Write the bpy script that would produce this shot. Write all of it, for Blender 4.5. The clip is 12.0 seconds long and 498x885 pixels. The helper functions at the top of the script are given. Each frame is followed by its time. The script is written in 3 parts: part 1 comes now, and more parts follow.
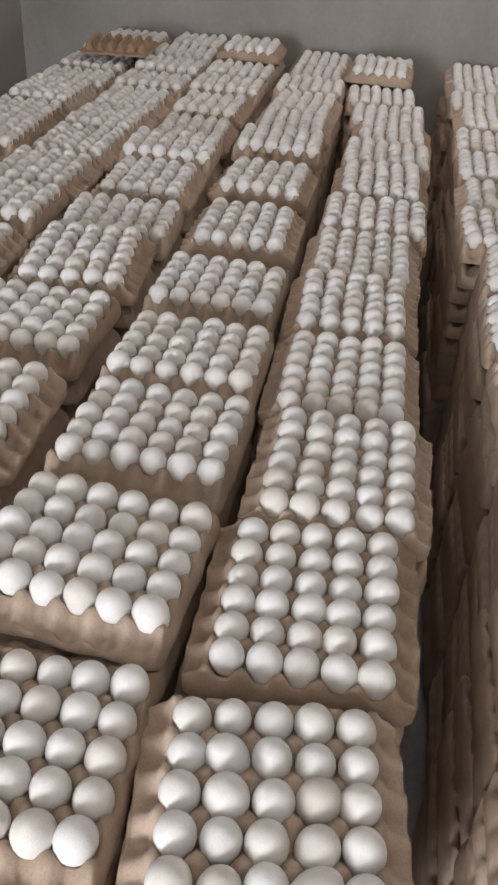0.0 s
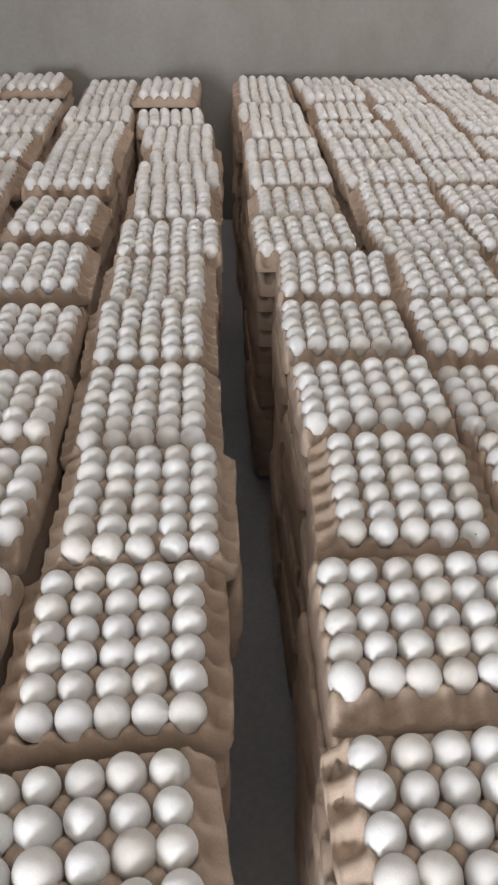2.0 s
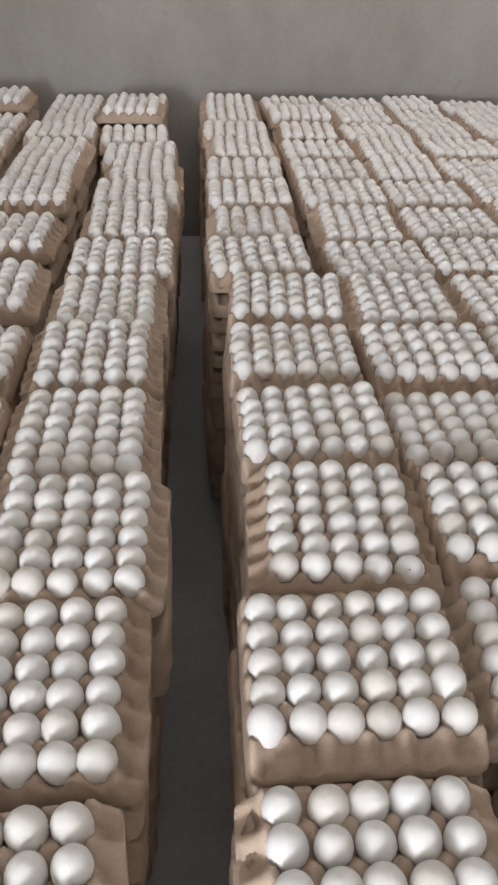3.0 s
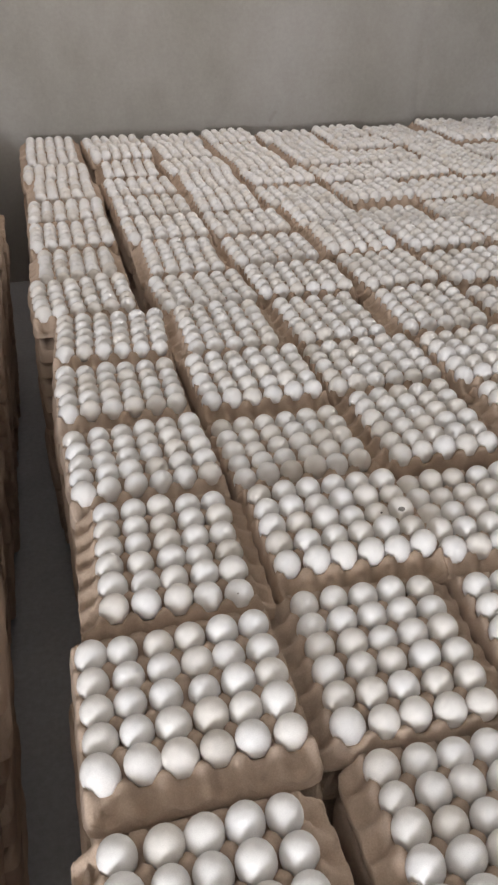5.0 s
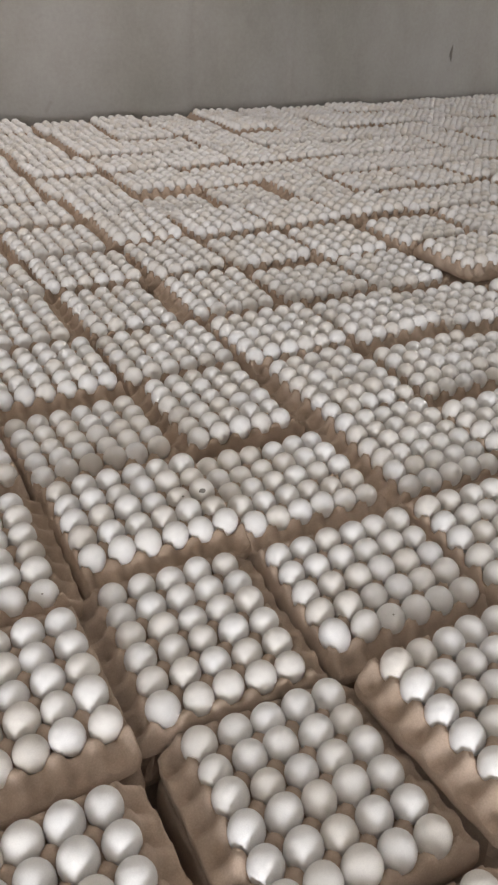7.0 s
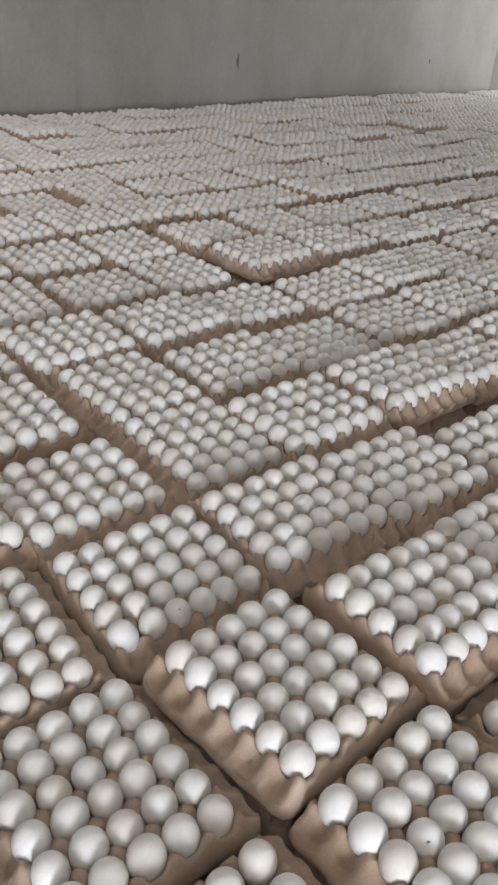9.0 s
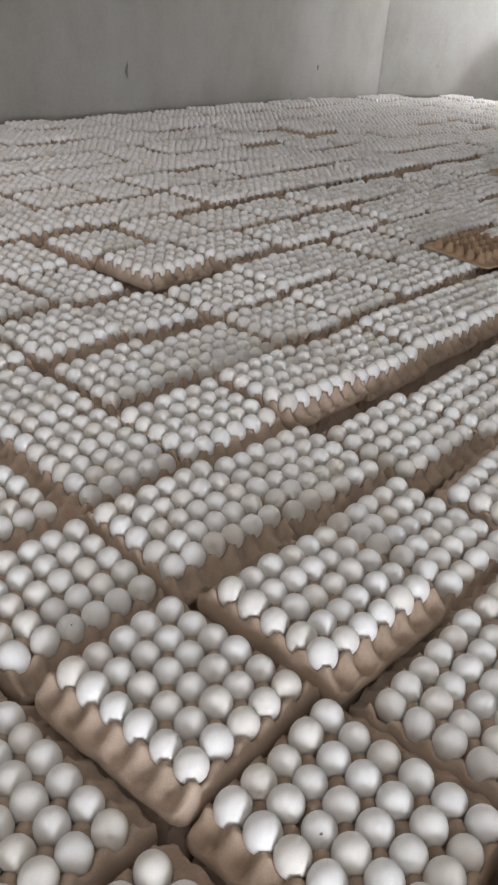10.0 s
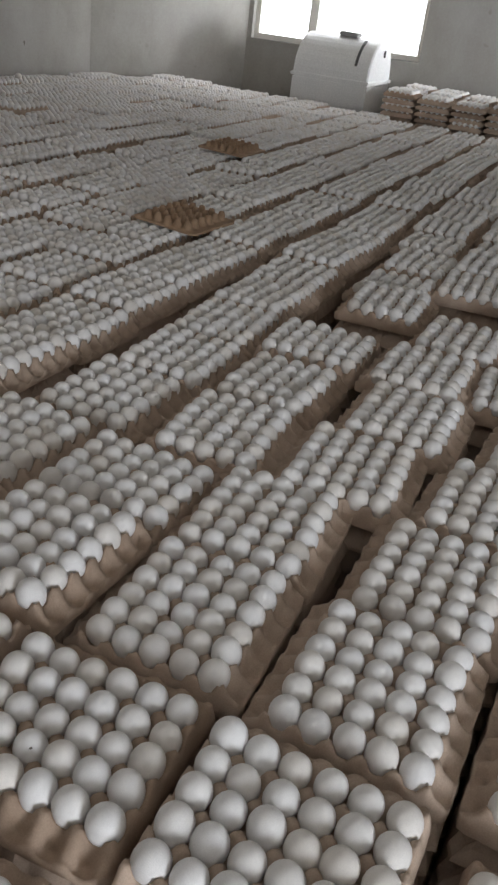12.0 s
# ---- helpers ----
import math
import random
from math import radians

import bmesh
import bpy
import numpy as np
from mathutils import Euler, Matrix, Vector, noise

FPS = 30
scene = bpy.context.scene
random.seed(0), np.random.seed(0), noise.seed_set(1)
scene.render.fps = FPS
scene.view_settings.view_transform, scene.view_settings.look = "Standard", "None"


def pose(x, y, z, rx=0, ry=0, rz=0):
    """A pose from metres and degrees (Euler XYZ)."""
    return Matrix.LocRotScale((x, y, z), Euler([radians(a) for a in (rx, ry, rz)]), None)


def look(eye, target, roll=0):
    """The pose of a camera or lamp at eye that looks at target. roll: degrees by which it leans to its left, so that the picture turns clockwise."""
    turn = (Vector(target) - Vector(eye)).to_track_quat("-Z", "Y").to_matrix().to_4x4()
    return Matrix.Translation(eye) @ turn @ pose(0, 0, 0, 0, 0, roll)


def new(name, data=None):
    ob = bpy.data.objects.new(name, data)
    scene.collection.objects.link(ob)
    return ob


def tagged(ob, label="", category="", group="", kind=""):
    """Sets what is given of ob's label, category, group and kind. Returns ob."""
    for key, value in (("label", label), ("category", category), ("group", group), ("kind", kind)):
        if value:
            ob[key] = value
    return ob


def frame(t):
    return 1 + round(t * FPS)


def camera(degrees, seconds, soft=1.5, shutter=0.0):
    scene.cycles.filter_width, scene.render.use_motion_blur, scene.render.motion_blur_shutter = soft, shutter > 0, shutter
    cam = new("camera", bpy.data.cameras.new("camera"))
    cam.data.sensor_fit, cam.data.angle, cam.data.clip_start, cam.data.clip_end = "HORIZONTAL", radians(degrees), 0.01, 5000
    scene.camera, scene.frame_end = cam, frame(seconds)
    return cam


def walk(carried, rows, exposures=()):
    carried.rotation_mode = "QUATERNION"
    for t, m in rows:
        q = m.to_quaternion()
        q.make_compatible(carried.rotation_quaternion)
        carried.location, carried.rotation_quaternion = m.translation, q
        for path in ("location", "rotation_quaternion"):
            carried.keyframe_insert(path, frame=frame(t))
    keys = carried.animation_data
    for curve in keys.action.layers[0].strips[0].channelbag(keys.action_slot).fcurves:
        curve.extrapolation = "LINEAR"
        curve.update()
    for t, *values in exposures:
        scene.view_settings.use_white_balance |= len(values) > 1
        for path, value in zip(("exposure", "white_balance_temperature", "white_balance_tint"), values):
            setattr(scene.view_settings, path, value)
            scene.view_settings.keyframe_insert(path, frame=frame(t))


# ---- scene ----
cam = camera(33.78, 12.0, soft=2.5)
ROWS = [  # seconds, eye in metres, turn in degrees
    (0.0, -0.0133, 0.0087, 1.5960, 54.049, -3.765, 9.584),
    (0.5, 0.0220, 0.0128, 1.6122, 54.932, -2.569, 4.726),
    (1.0, 0.0624, 0.0206, 1.6154, 55.422, -2.109, 0.881),
    (1.5, 0.0964, 0.0298, 1.6155, 55.547, -0.553, -1.800),
    (2.0, 0.1258, 0.0356, 1.6186, 55.619, -0.077, -3.003),
    (2.5, 0.1535, 0.0530, 1.6236, 56.477, -0.501, -2.902),
    (3.0, 0.2025, 0.0765, 1.6214, 56.541, -1.283, -3.943),
    (3.2, 0.2115, 0.0783, 1.6290, 56.801, -2.305, -4.514),
    (4.8, 0.2937, 0.0615, 1.6314, 59.115, 0.388, -13.905),
    (5.0, 0.2982, 0.0565, 1.6347, 58.730, 0.004, -14.772),
    (5.5, 0.3262, 0.0485, 1.6239, 58.927, -0.718, -18.779),
    (6.0, 0.3303, 0.0396, 1.6322, 58.869, -1.870, -25.524),
    (6.5, 0.3195, 0.0331, 1.6341, 58.976, -1.803, -28.146),
    (6.7, 0.3210, 0.0383, 1.6288, 58.781, -1.869, -28.143),
    (8.3, 0.3654, -0.0070, 1.6329, 58.587, -4.077, -35.799),
    (8.5, 0.3709, -0.0188, 1.6402, 58.956, -4.080, -37.502),
    (9.0, 0.3872, -0.0352, 1.6459, 59.476, -4.195, -40.774),
    (9.5, 0.4068, -0.0573, 1.6500, 60.141, -3.972, -43.861),
    (10.0, 0.4266, -0.0781, 1.6499, 60.415, -3.876, -47.343),
    (10.5, 0.4393, -0.1011, 1.6446, 60.395, -4.002, -50.554),
    (11.0, 0.4519, -0.1367, 1.6424, 60.441, -4.198, -54.642),
    (11.5, 0.4310, -0.1844, 1.6461, 60.627, -5.587, -59.817),
    (12.0, 0.4048, -0.2303, 1.6427, 60.928, -6.602, -64.709),
]
EXPOSURES = [(0.0, 0.28, 6670, 14), (1.5, 0.46, 6520, 13), (3.0, 0.48, 6570, 13), (5.0, 0.45, 6670, 14), (6.5, 0.38, 6770, 14), (8.5, 0.36, 6550, 13), (9.5, 0.34, 6450, 13), (10.5, 0.16, 6450, 13), (11.0, -0.08, 6500, 13), (11.5, -0.24, 6500, 13), (12.0, -0.42, 6450, 12)]
walk(cam, [(t, pose(x, y, z, rx, ry, rz)) for t, x, y, z, rx, ry, rz in ROWS], EXPOSURES)

# ---- light ----
TOP = 0.8012                    # height of the egg tops over the floor
WEST, EAST, NORTH, SOUTH, CEIL = -2.00, 9.0, 4.69, -3.40, 3.0
world = bpy.data.worlds.new("world")
scene.world = world
world.use_nodes = True
sky = world.node_tree.nodes.new("ShaderNodeTexSky")
sky.sky_type, sky.sun_disc = "NISHITA", False
sky.sun_elevation, sky.sun_rotation = radians(50), radians(200)
world.node_tree.links.new(sky.outputs[0], world.node_tree.nodes["Background"].inputs[0])
world.node_tree.nodes["Background"].inputs[1].default_value = 0.05


def area(name, m, w, h, power, color, spread=180):
    d = bpy.data.lights.new(name, "AREA")
    d.shape, d.size, d.size_y, d.energy, d.color, d.spread = "RECTANGLE", w, h, power, color, radians(spread)
    ob = new(name, d)
    ob.matrix_world = m
    return ob


# daylight: the doorway behind the walker and the east window; fill: an added south window beside it and an added roof
# opening
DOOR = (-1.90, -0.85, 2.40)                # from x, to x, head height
ADDED_WINDOW = (7.60, 8.80, 1.15, 2.15)     # added, unseen: from x, to x, sill, head
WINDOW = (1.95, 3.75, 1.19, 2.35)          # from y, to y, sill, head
ADDED_ROOF_OPENING = (-0.6, 2.2, 2.9, 4.2)                # added roof opening for the fill lamp
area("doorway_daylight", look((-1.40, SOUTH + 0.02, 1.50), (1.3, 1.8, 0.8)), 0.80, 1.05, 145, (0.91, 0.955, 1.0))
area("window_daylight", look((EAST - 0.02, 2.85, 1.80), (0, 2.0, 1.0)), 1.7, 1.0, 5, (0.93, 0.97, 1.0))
# lamp added to brighten the east wall; its window is unseen
area("added_window_fill", look((8.2, SOUTH + 0.02, 1.65), (9.0, 0.6, 1.6)), 1.1, 0.9, 40, (0.93, 0.97, 1.0), 50)
# warm fill lamp over the far trays, no roof light known here
area("added_roof_fill", look((0.8, 3.55, CEIL - 0.02), (0.8, 3.5501, 0)), 2.7, 1.2, 16, (1.0, 0.93, 0.84))


# ---- materials ----
def shader(name):
    m = bpy.data.materials.new(name)
    m.use_nodes = True
    nt = m.node_tree
    return m, nt, nt.nodes["Principled BSDF"]


def node(nt, kind, **inputs):
    n = nt.nodes.new(kind)
    for k, v in inputs.items():
        n.inputs[k.replace("_", " ")].default_value = v
    return n


def ramp(nt, source, stops):
    n = nt.nodes.new("ShaderNodeValToRGB")
    while len(n.color_ramp.elements) < len(stops):
        n.color_ramp.elements.new(0.5)
    for e, (p, c) in zip(n.color_ramp.elements, stops):
        e.position, e.color = p, (*c, 1)
    nt.links.new(source, n.inputs[0])
    return n


def mix(nt, kind, factor, a, b):
    n = nt.nodes.new("ShaderNodeMix")
    n.data_type, n.blend_type = "RGBA", kind
    if isinstance(factor, float):
        n.inputs[0].default_value = factor
    else:
        nt.links.new(factor, n.inputs[0])
    for k, s in ((6, a), (7, b)):
        if isinstance(s, tuple):
            n.inputs[k].default_value = (*s, 1)
        else:
            nt.links.new(s, n.inputs[k])
    return n.outputs[2]


def bump(nt, b, source, strength, distance):
    n = node(nt, "ShaderNodeBump", Strength=strength, Distance=distance)
    nt.links.new(source, n.inputs["Height"])
    nt.links.new(n.outputs[0], b.inputs["Normal"])


def varied(name, tones, rough, scale, fine, bump_strength, bump_distance, by_object=False, by_island=False, spots=None, gloss=0.5):
    """A matt surface with two scales of variation and a fine relief, in world metres."""
    m, nt, b = shader(name)
    geo = nt.nodes.new("ShaderNodeNewGeometry")
    n1 = node(nt, "ShaderNodeTexNoise", Scale=scale, Detail=5.0, Roughness=0.6)
    n2 = node(nt, "ShaderNodeTexNoise", Scale=fine, Detail=4.0, Roughness=0.65)
    for n in (n1, n2):
        nt.links.new(geo.outputs["Position"], n.inputs["Vector"])
    col = ramp(nt, n1.outputs[0], [(0.32, tones[0]), (0.68, tones[1])]).outputs[0]
    grain = ramp(nt, n2.outputs[0], [(0.3, (0.86, 0.86, 0.86)), (0.7, (1.08, 1.08, 1.08))]).outputs[0]
    col = mix(nt, "MULTIPLY", 1.0, col, grain)
    if by_object or by_island:
        r = nt.nodes.new("ShaderNodeObjectInfo").outputs["Random"] if by_object else geo.outputs["Random Per Island"]
        odd = tuple(0.3 + 0.6 * c * c for c in tones[2])
        tint = ramp(nt, r, [(0.0, odd), (0.018, odd), (0.026, tones[2]), (0.5, (1.0, 1.0, 1.0)), (1.0, tones[3])]).outputs[0]
        col = mix(nt, "MULTIPLY", 1.0, col, tint)
    if spots:
        v = node(nt, "ShaderNodeTexNoise", Scale=spots[0], Detail=3.0, Roughness=0.7)
        nt.links.new(geo.outputs["Position"], v.inputs["Vector"])
        mask = ramp(nt, v.outputs[0], [(spots[1], (0, 0, 0)), (spots[1] + 0.07, (1, 1, 1))]).outputs[0]
        col = mix(nt, "MIX", mask, col, spots[2])
    nt.links.new(col, b.inputs["Base Color"])
    b.inputs["Roughness"].default_value = rough
    b.inputs["Specular IOR Level"].default_value = gloss
    bump(nt, b, n2.outputs[0], bump_strength, bump_distance)
    return m


SHELL_TONES = ((0.80, 0.78, 0.76), (0.855, 0.84, 0.825), (0.955, 0.925, 0.885), (1.03, 1.04, 1.06))
SHELL = varied("eggshell", SHELL_TONES, 0.62, 30, 900, 0.12, 0.0006, by_object=True, gloss=0.28)
SHELL_JOINED = varied("eggshell_joined", SHELL_TONES, 0.62, 30, 900, 0.12, 0.0006, by_island=True, gloss=0.22)
PULP_TONES = ((0.43, 0.33, 0.255), (0.55, 0.432, 0.345), (0.88, 0.84, 0.80), (1.08, 1.07, 1.06))
PULP = varied("moulded_pulp", PULP_TONES, 0.95, 14, 420, 0.5, 0.0012, by_object=True)
PULP_JOINED = varied("moulded_pulp_joined", PULP_TONES, 0.95, 14, 420, 0.5, 0.0012, by_island=True)
# pulp of the lower stacked trays, a touch paler than the top ones
PULP_LOWER = varied("lower_pulp", ((0.44, 0.335, 0.26), (0.56, 0.44, 0.35), (0.85, 0.82, 0.8), (1.1, 1.08, 1.06)), 0.95, 14, 420, 0.5, 0.0012, by_object=True)
PULP_BROWN = varied("brown_pulp", ((0.31, 0.20, 0.125), (0.43, 0.295, 0.19), (0.9, 0.9, 0.9), (1.1, 1.1, 1.1)), 0.95, 14, 420, 0.5, 0.0012)
CONCRETE = varied("dusty_concrete", ((0.42, 0.43, 0.45), (0.55, 0.56, 0.58)), 0.75, 1.7, 60, 0.3, 0.004)
# tone of the unseen ceiling, set pale and warm to bounce fill light
CEILING_BOUNCE = varied("pale_ceiling_bounce", ((0.74, 0.70, 0.63), (0.82, 0.78, 0.71)), 0.9, 2.0, 50, 0.2, 0.003)
WHITE = varied("white_enamel", ((0.72, 0.73, 0.73), (0.80, 0.80, 0.79)), 0.35, 3, 80, 0.05, 0.001)
DARK = varied("dark_plastic", ((0.05, 0.05, 0.05), (0.09, 0.09, 0.09)), 0.5, 9, 200, 0.1, 0.001)
FRAME = varied("painted_frame", ((0.70, 0.67, 0.60), (0.78, 0.75, 0.69)), 0.6, 6, 150, 0.2, 0.001)
STAIN = varied("dried_mark", ((0.16, 0.145, 0.125), (0.22, 0.20, 0.175)), 0.8, 200, 900, 0.3, 0.0005)
GREY = varied("grey_plastic", ((0.30, 0.30, 0.29), (0.38, 0.38, 0.36)), 0.8, 5, 120, 0.2, 0.001)


def plaster():
    m, nt, b = shader("cement_plaster")
    geo = nt.nodes.new("ShaderNodeNewGeometry")
    sep = nt.nodes.new("ShaderNodeMapping")
    sep.inputs["Scale"].default_value = (1.0, 1.0, 0.62)
    nt.links.new(geo.outputs["Position"], sep.inputs["Vector"])
    big = node(nt, "ShaderNodeTexNoise", Scale=1.3, Detail=6.0, Roughness=0.62)
    nt.links.new(sep.outputs[0], big.inputs["Vector"])
    fine = node(nt, "ShaderNodeTexNoise", Scale=45.0, Detail=5.0, Roughness=0.7)
    nt.links.new(geo.outputs["Position"], fine.inputs["Vector"])
    spots = node(nt, "ShaderNodeTexNoise", Scale=5.5, Detail=2.0, Roughness=0.8)
    nt.links.new(geo.outputs["Position"], spots.inputs["Vector"])
    col = ramp(nt, big.outputs[0], [(0.30, (0.27, 0.255, 0.225)), (0.52, (0.355, 0.34, 0.315)), (0.72, (0.41, 0.40, 0.38))]).outputs[0]
    col = mix(nt, "MULTIPLY", 1.0, col, ramp(nt, fine.outputs[0], [(0.3, (0.93, 0.93, 0.93)), (0.7, (1.04, 1.04, 1.04))]).outputs[0])
    col = mix(nt, "MIX", ramp(nt, spots.outputs[0], [(0.70, (0, 0, 0)), (0.76, (0.55, 0.55, 0.55))]).outputs[0], col, (0.27, 0.25, 0.22))
    nt.links.new(col, b.inputs["Base Color"])
    b.inputs["Roughness"].default_value = 0.92
    bump(nt, b, fine.outputs[0], 0.25, 0.004)
    return m


PLASTER = plaster()

GLASS, nt_glass, b_glass = shader("window_glass")
b_glass.inputs["Transmission Weight"].default_value = 1.0
b_glass.inputs["Roughness"].default_value = 0.02
b_glass.inputs["IOR"].default_value = 1.45

BRIGHT, nt_sky, b_sky = shader("overcast_sky")
b_sky.inputs["Base Color"].default_value = (0, 0, 0, 1)
b_sky.inputs["Emission Color"].default_value = (0.95, 0.98, 1.0, 1)
b_sky.inputs["Emission Strength"].default_value = 8.0

# ---- shapes ----
PX, PY, SIDE = 0.0470, 0.0474, 0.299      # egg pitch along and across, the tray's side
rnd = random.Random(7)


def mesh_of(bm, name, mats, smooth=True):
    me = bpy.data.meshes.new(name)
    bm.to_mesh(me)
    bm.free()
    for m in mats if isinstance(mats, (list, tuple)) else [mats]:
        me.materials.append(m)
    if smooth:
        me.shade_smooth()
    return me


def part(name, me, parent, label="", m=None):
    """One mesh object under a thing or a part."""
    ob = new(name, me)
    ob.parent = parent
    if m is not None:
        ob.matrix_basis = m
    return tagged(ob, label)


def smoothstep(a, b, v):
    t = min(1.0, max(0.0, (v - a) / (b - a)))
    return t * t * (3 - 2 * t)


def inverted_height(x, y, wear):
    """The underside of an empty tray: rounded cups stand up in rows."""
    cu = 0.5 - 0.5 * math.cos(2 * math.pi * x / PX)
    cv = 0.5 - 0.5 * math.cos(2 * math.pi * (y / PY + 0.5))
    inside = abs(x) < 3 * PX and abs(y) < 2.5 * PY
    return (0.006 + 0.031 * smoothstep(0.03, 0.62, cu * cv) if inside else 0.006) + 0.0016 * noise.noise(Vector((x * 25, y * 25, wear)))


def tray_height(x, y, wear):
    """Relief of a moulded tray of six by five cups, from its middle."""
    hx, hy = 3 * PX, 2.5 * PY
    cu = 0.5 + 0.5 * math.cos(2 * math.pi * x / PX)
    cv = 0.5 + 0.5 * math.cos(2 * math.pi * (y / PY + 0.5))
    post = smoothstep(0.42, 0.86, (cu * cv) ** 0.5)
    ex, ey = SIDE / 2 - abs(x), SIDE / 2 - abs(y)
    cup = 0.009 + 0.019 * smoothstep(0.30, 0.95, max(cu, cv))
    z = cup + 0.017 * post
    if abs(y) > hy:                       # wide margin: ribs run out from the posts to a raised lip
        out = 1 - ey / (SIDE / 2 - hy)
        rib = smoothstep(0.45, 0.85, cu)
        z = 0.007 + 0.030 * rib * (1 - 0.72 * out) + 0.005 * smoothstep(0.85, 1.0, out)
    if abs(x) > hx:                       # narrow margin: a wall that leans out to the flange
        out = 1 - ex / (SIDE / 2 - hx)
        z = z * (1 - out) ** 0.8 + 0.004
    return z + 0.0016 * noise.noise(Vector((x * 25, y * 25, wear)))


def tray_mesh(per, name, mat, wear=0.0, torn=0.0, relief=tray_height, skirt=0.003):
    def steps(half, n, rim):
        inner = [-half + 2 * half * i / (n * per) for i in range(n * per + 1)]
        gap = SIDE / 2 - half
        out = [half + gap * k for k in rim]
        return [-o for o in reversed(out)] + inner + out
    xs = steps(3 * PX, 6, (0.3, 0.6, 0.85, 1.0) if per > 4 else (0.5, 1.0))
    ys = steps(2.5 * PY, 5, (0.25, 0.5, 0.75, 0.9, 1.0) if per > 4 else (0.5, 1.0))
    bm = bmesh.new()
    grid = []
    for y in ys:
        row = []
        for x in xs:
            z = relief(x, y, wear)
            # rounded corners and a slightly wavy, worn rim
            edge = max(abs(x), abs(y)) > SIDE / 2 - 0.006
            k = noise.noise(Vector((x * 22, y * 22, wear + 9))) * (0.0028 + torn) if edge else 0.0
            corner = max(0.0, (abs(x) + abs(y)) - (SIDE - 0.018)) * 0.45
            r = 1 + (k - corner) / max(0.05, math.hypot(x, y))
            row.append(bm.verts.new((x * r, y * r, z + k * 0.6)))
        grid.append(row)
    for j in range(len(ys) - 1):
        for i in range(len(xs) - 1):
            bm.faces.new((grid[j][i], grid[j][i + 1], grid[j + 1][i + 1], grid[j + 1][i]))
    ring = grid[0] + [r[-1] for r in grid[1:]] + grid[-1][-2::-1] + [r[0] for r in grid[-2:0:-1]]
    low = [bm.verts.new((v.co.x * 0.996, v.co.y * 0.996, -skirt)) for v in ring]
    for k in range(len(ring)):
        n = (k + 1) % len(ring)
        bm.faces.new((ring[n], ring[k], low[k], low[n]))
    return mesh_of(bm, name, mat)


def egg_into(bm, c, seg, rings, r, length, tilt, spin=0.0):
    m = Matrix.Translation(c) @ Euler((tilt[0], tilt[1], spin)).to_matrix().to_4x4()
    rows = []
    for k in range(1, rings):
        a = math.pi * k / rings
        z = math.cos(a)
        rr = r * math.sin(a) * (1 + 0.09 * z)
        rows.append([bm.verts.new(m @ Vector((rr * math.cos(2 * math.pi * s / seg), rr * math.sin(2 * math.pi * s / seg), z * length / 2))) for s in range(seg)])
    top, bot = bm.verts.new(m @ Vector((0, 0, length / 2))), bm.verts.new(m @ Vector((0, 0, -length / 2)))
    for s in range(seg):
        n = (s + 1) % seg
        bm.faces.new((top, rows[0][s], rows[0][n]))
        for k in range(len(rows) - 1):
            bm.faces.new((rows[k][s], rows[k + 1][s], rows[k + 1][n], rows[k][n]))
        bm.faces.new((bot, rows[-1][n], rows[-1][s]))


CUPS = [((i - 2.5) * PX, (j - 2) * PY) for j in range(5) for i in range(6)]
LIFT, EGG_R, EGG_L = 0.0375, 0.0230, 0.0570   # egg's middle over the tray's base, radius, length


def egg_size():
    k = rnd.gauss(1, 0.035)
    big = 1.12 if rnd.random() < 0.03 else 1.0
    return EGG_R * min(1.07, k) * (1 + 0.35 * (big - 1)), EGG_L * k * big * rnd.uniform(0.96, 1.05)


def egg_tilt(amount=0.16):
    return rnd.gauss(0, amount), rnd.gauss(0, amount)


EGG_KINDS = []
for _ in range(14):
    bm = bmesh.new()
    r, length = egg_size()
    egg_into(bm, (0, 0, 0), 22, 14, r, length, (0, 0))
    EGG_KINDS.append(mesh_of(bm, "egg", SHELL))
EGG_PLAIN = []
for _ in range(10):
    bm = bmesh.new()
    r, length = egg_size()
    egg_into(bm, (0, 0, 0), 14, 9, r, length, (0, 0))
    EGG_PLAIN.append(mesh_of(bm, "egg", SHELL))

EGG_BLOCKS = []
for _ in range(4):
    bm = bmesh.new()
    for x, y in CUPS:
        r, length = egg_size()
        egg_into(bm, (x + rnd.gauss(0, 0.0012), y + rnd.gauss(0, 0.0012), LIFT + rnd.gauss(0, 0.0015)), 9, 7, r, length, egg_tilt())
    EGG_BLOCKS.append(mesh_of(bm, "eggs", SHELL_JOINED))

TRAYS_NEAR = [tray_mesh(6, "egg_tray", PULP, wear=3.1 * k, torn=0.002 * (k % 2)) for k in range(4)]
TRAYS_MID = [tray_mesh(4, "egg_tray", PULP, wear=2.7 * k) for k in range(2)]
TRAY_EMPTY = tray_mesh(6, "egg_tray", PULP_BROWN, wear=5.0, relief=inverted_height)
TRAY_LOW = tray_mesh(3, "tray", PULP_LOWER, wear=1.0, skirt=0.024)
LAYER = 0.052                                  # rise of one tray in a stack


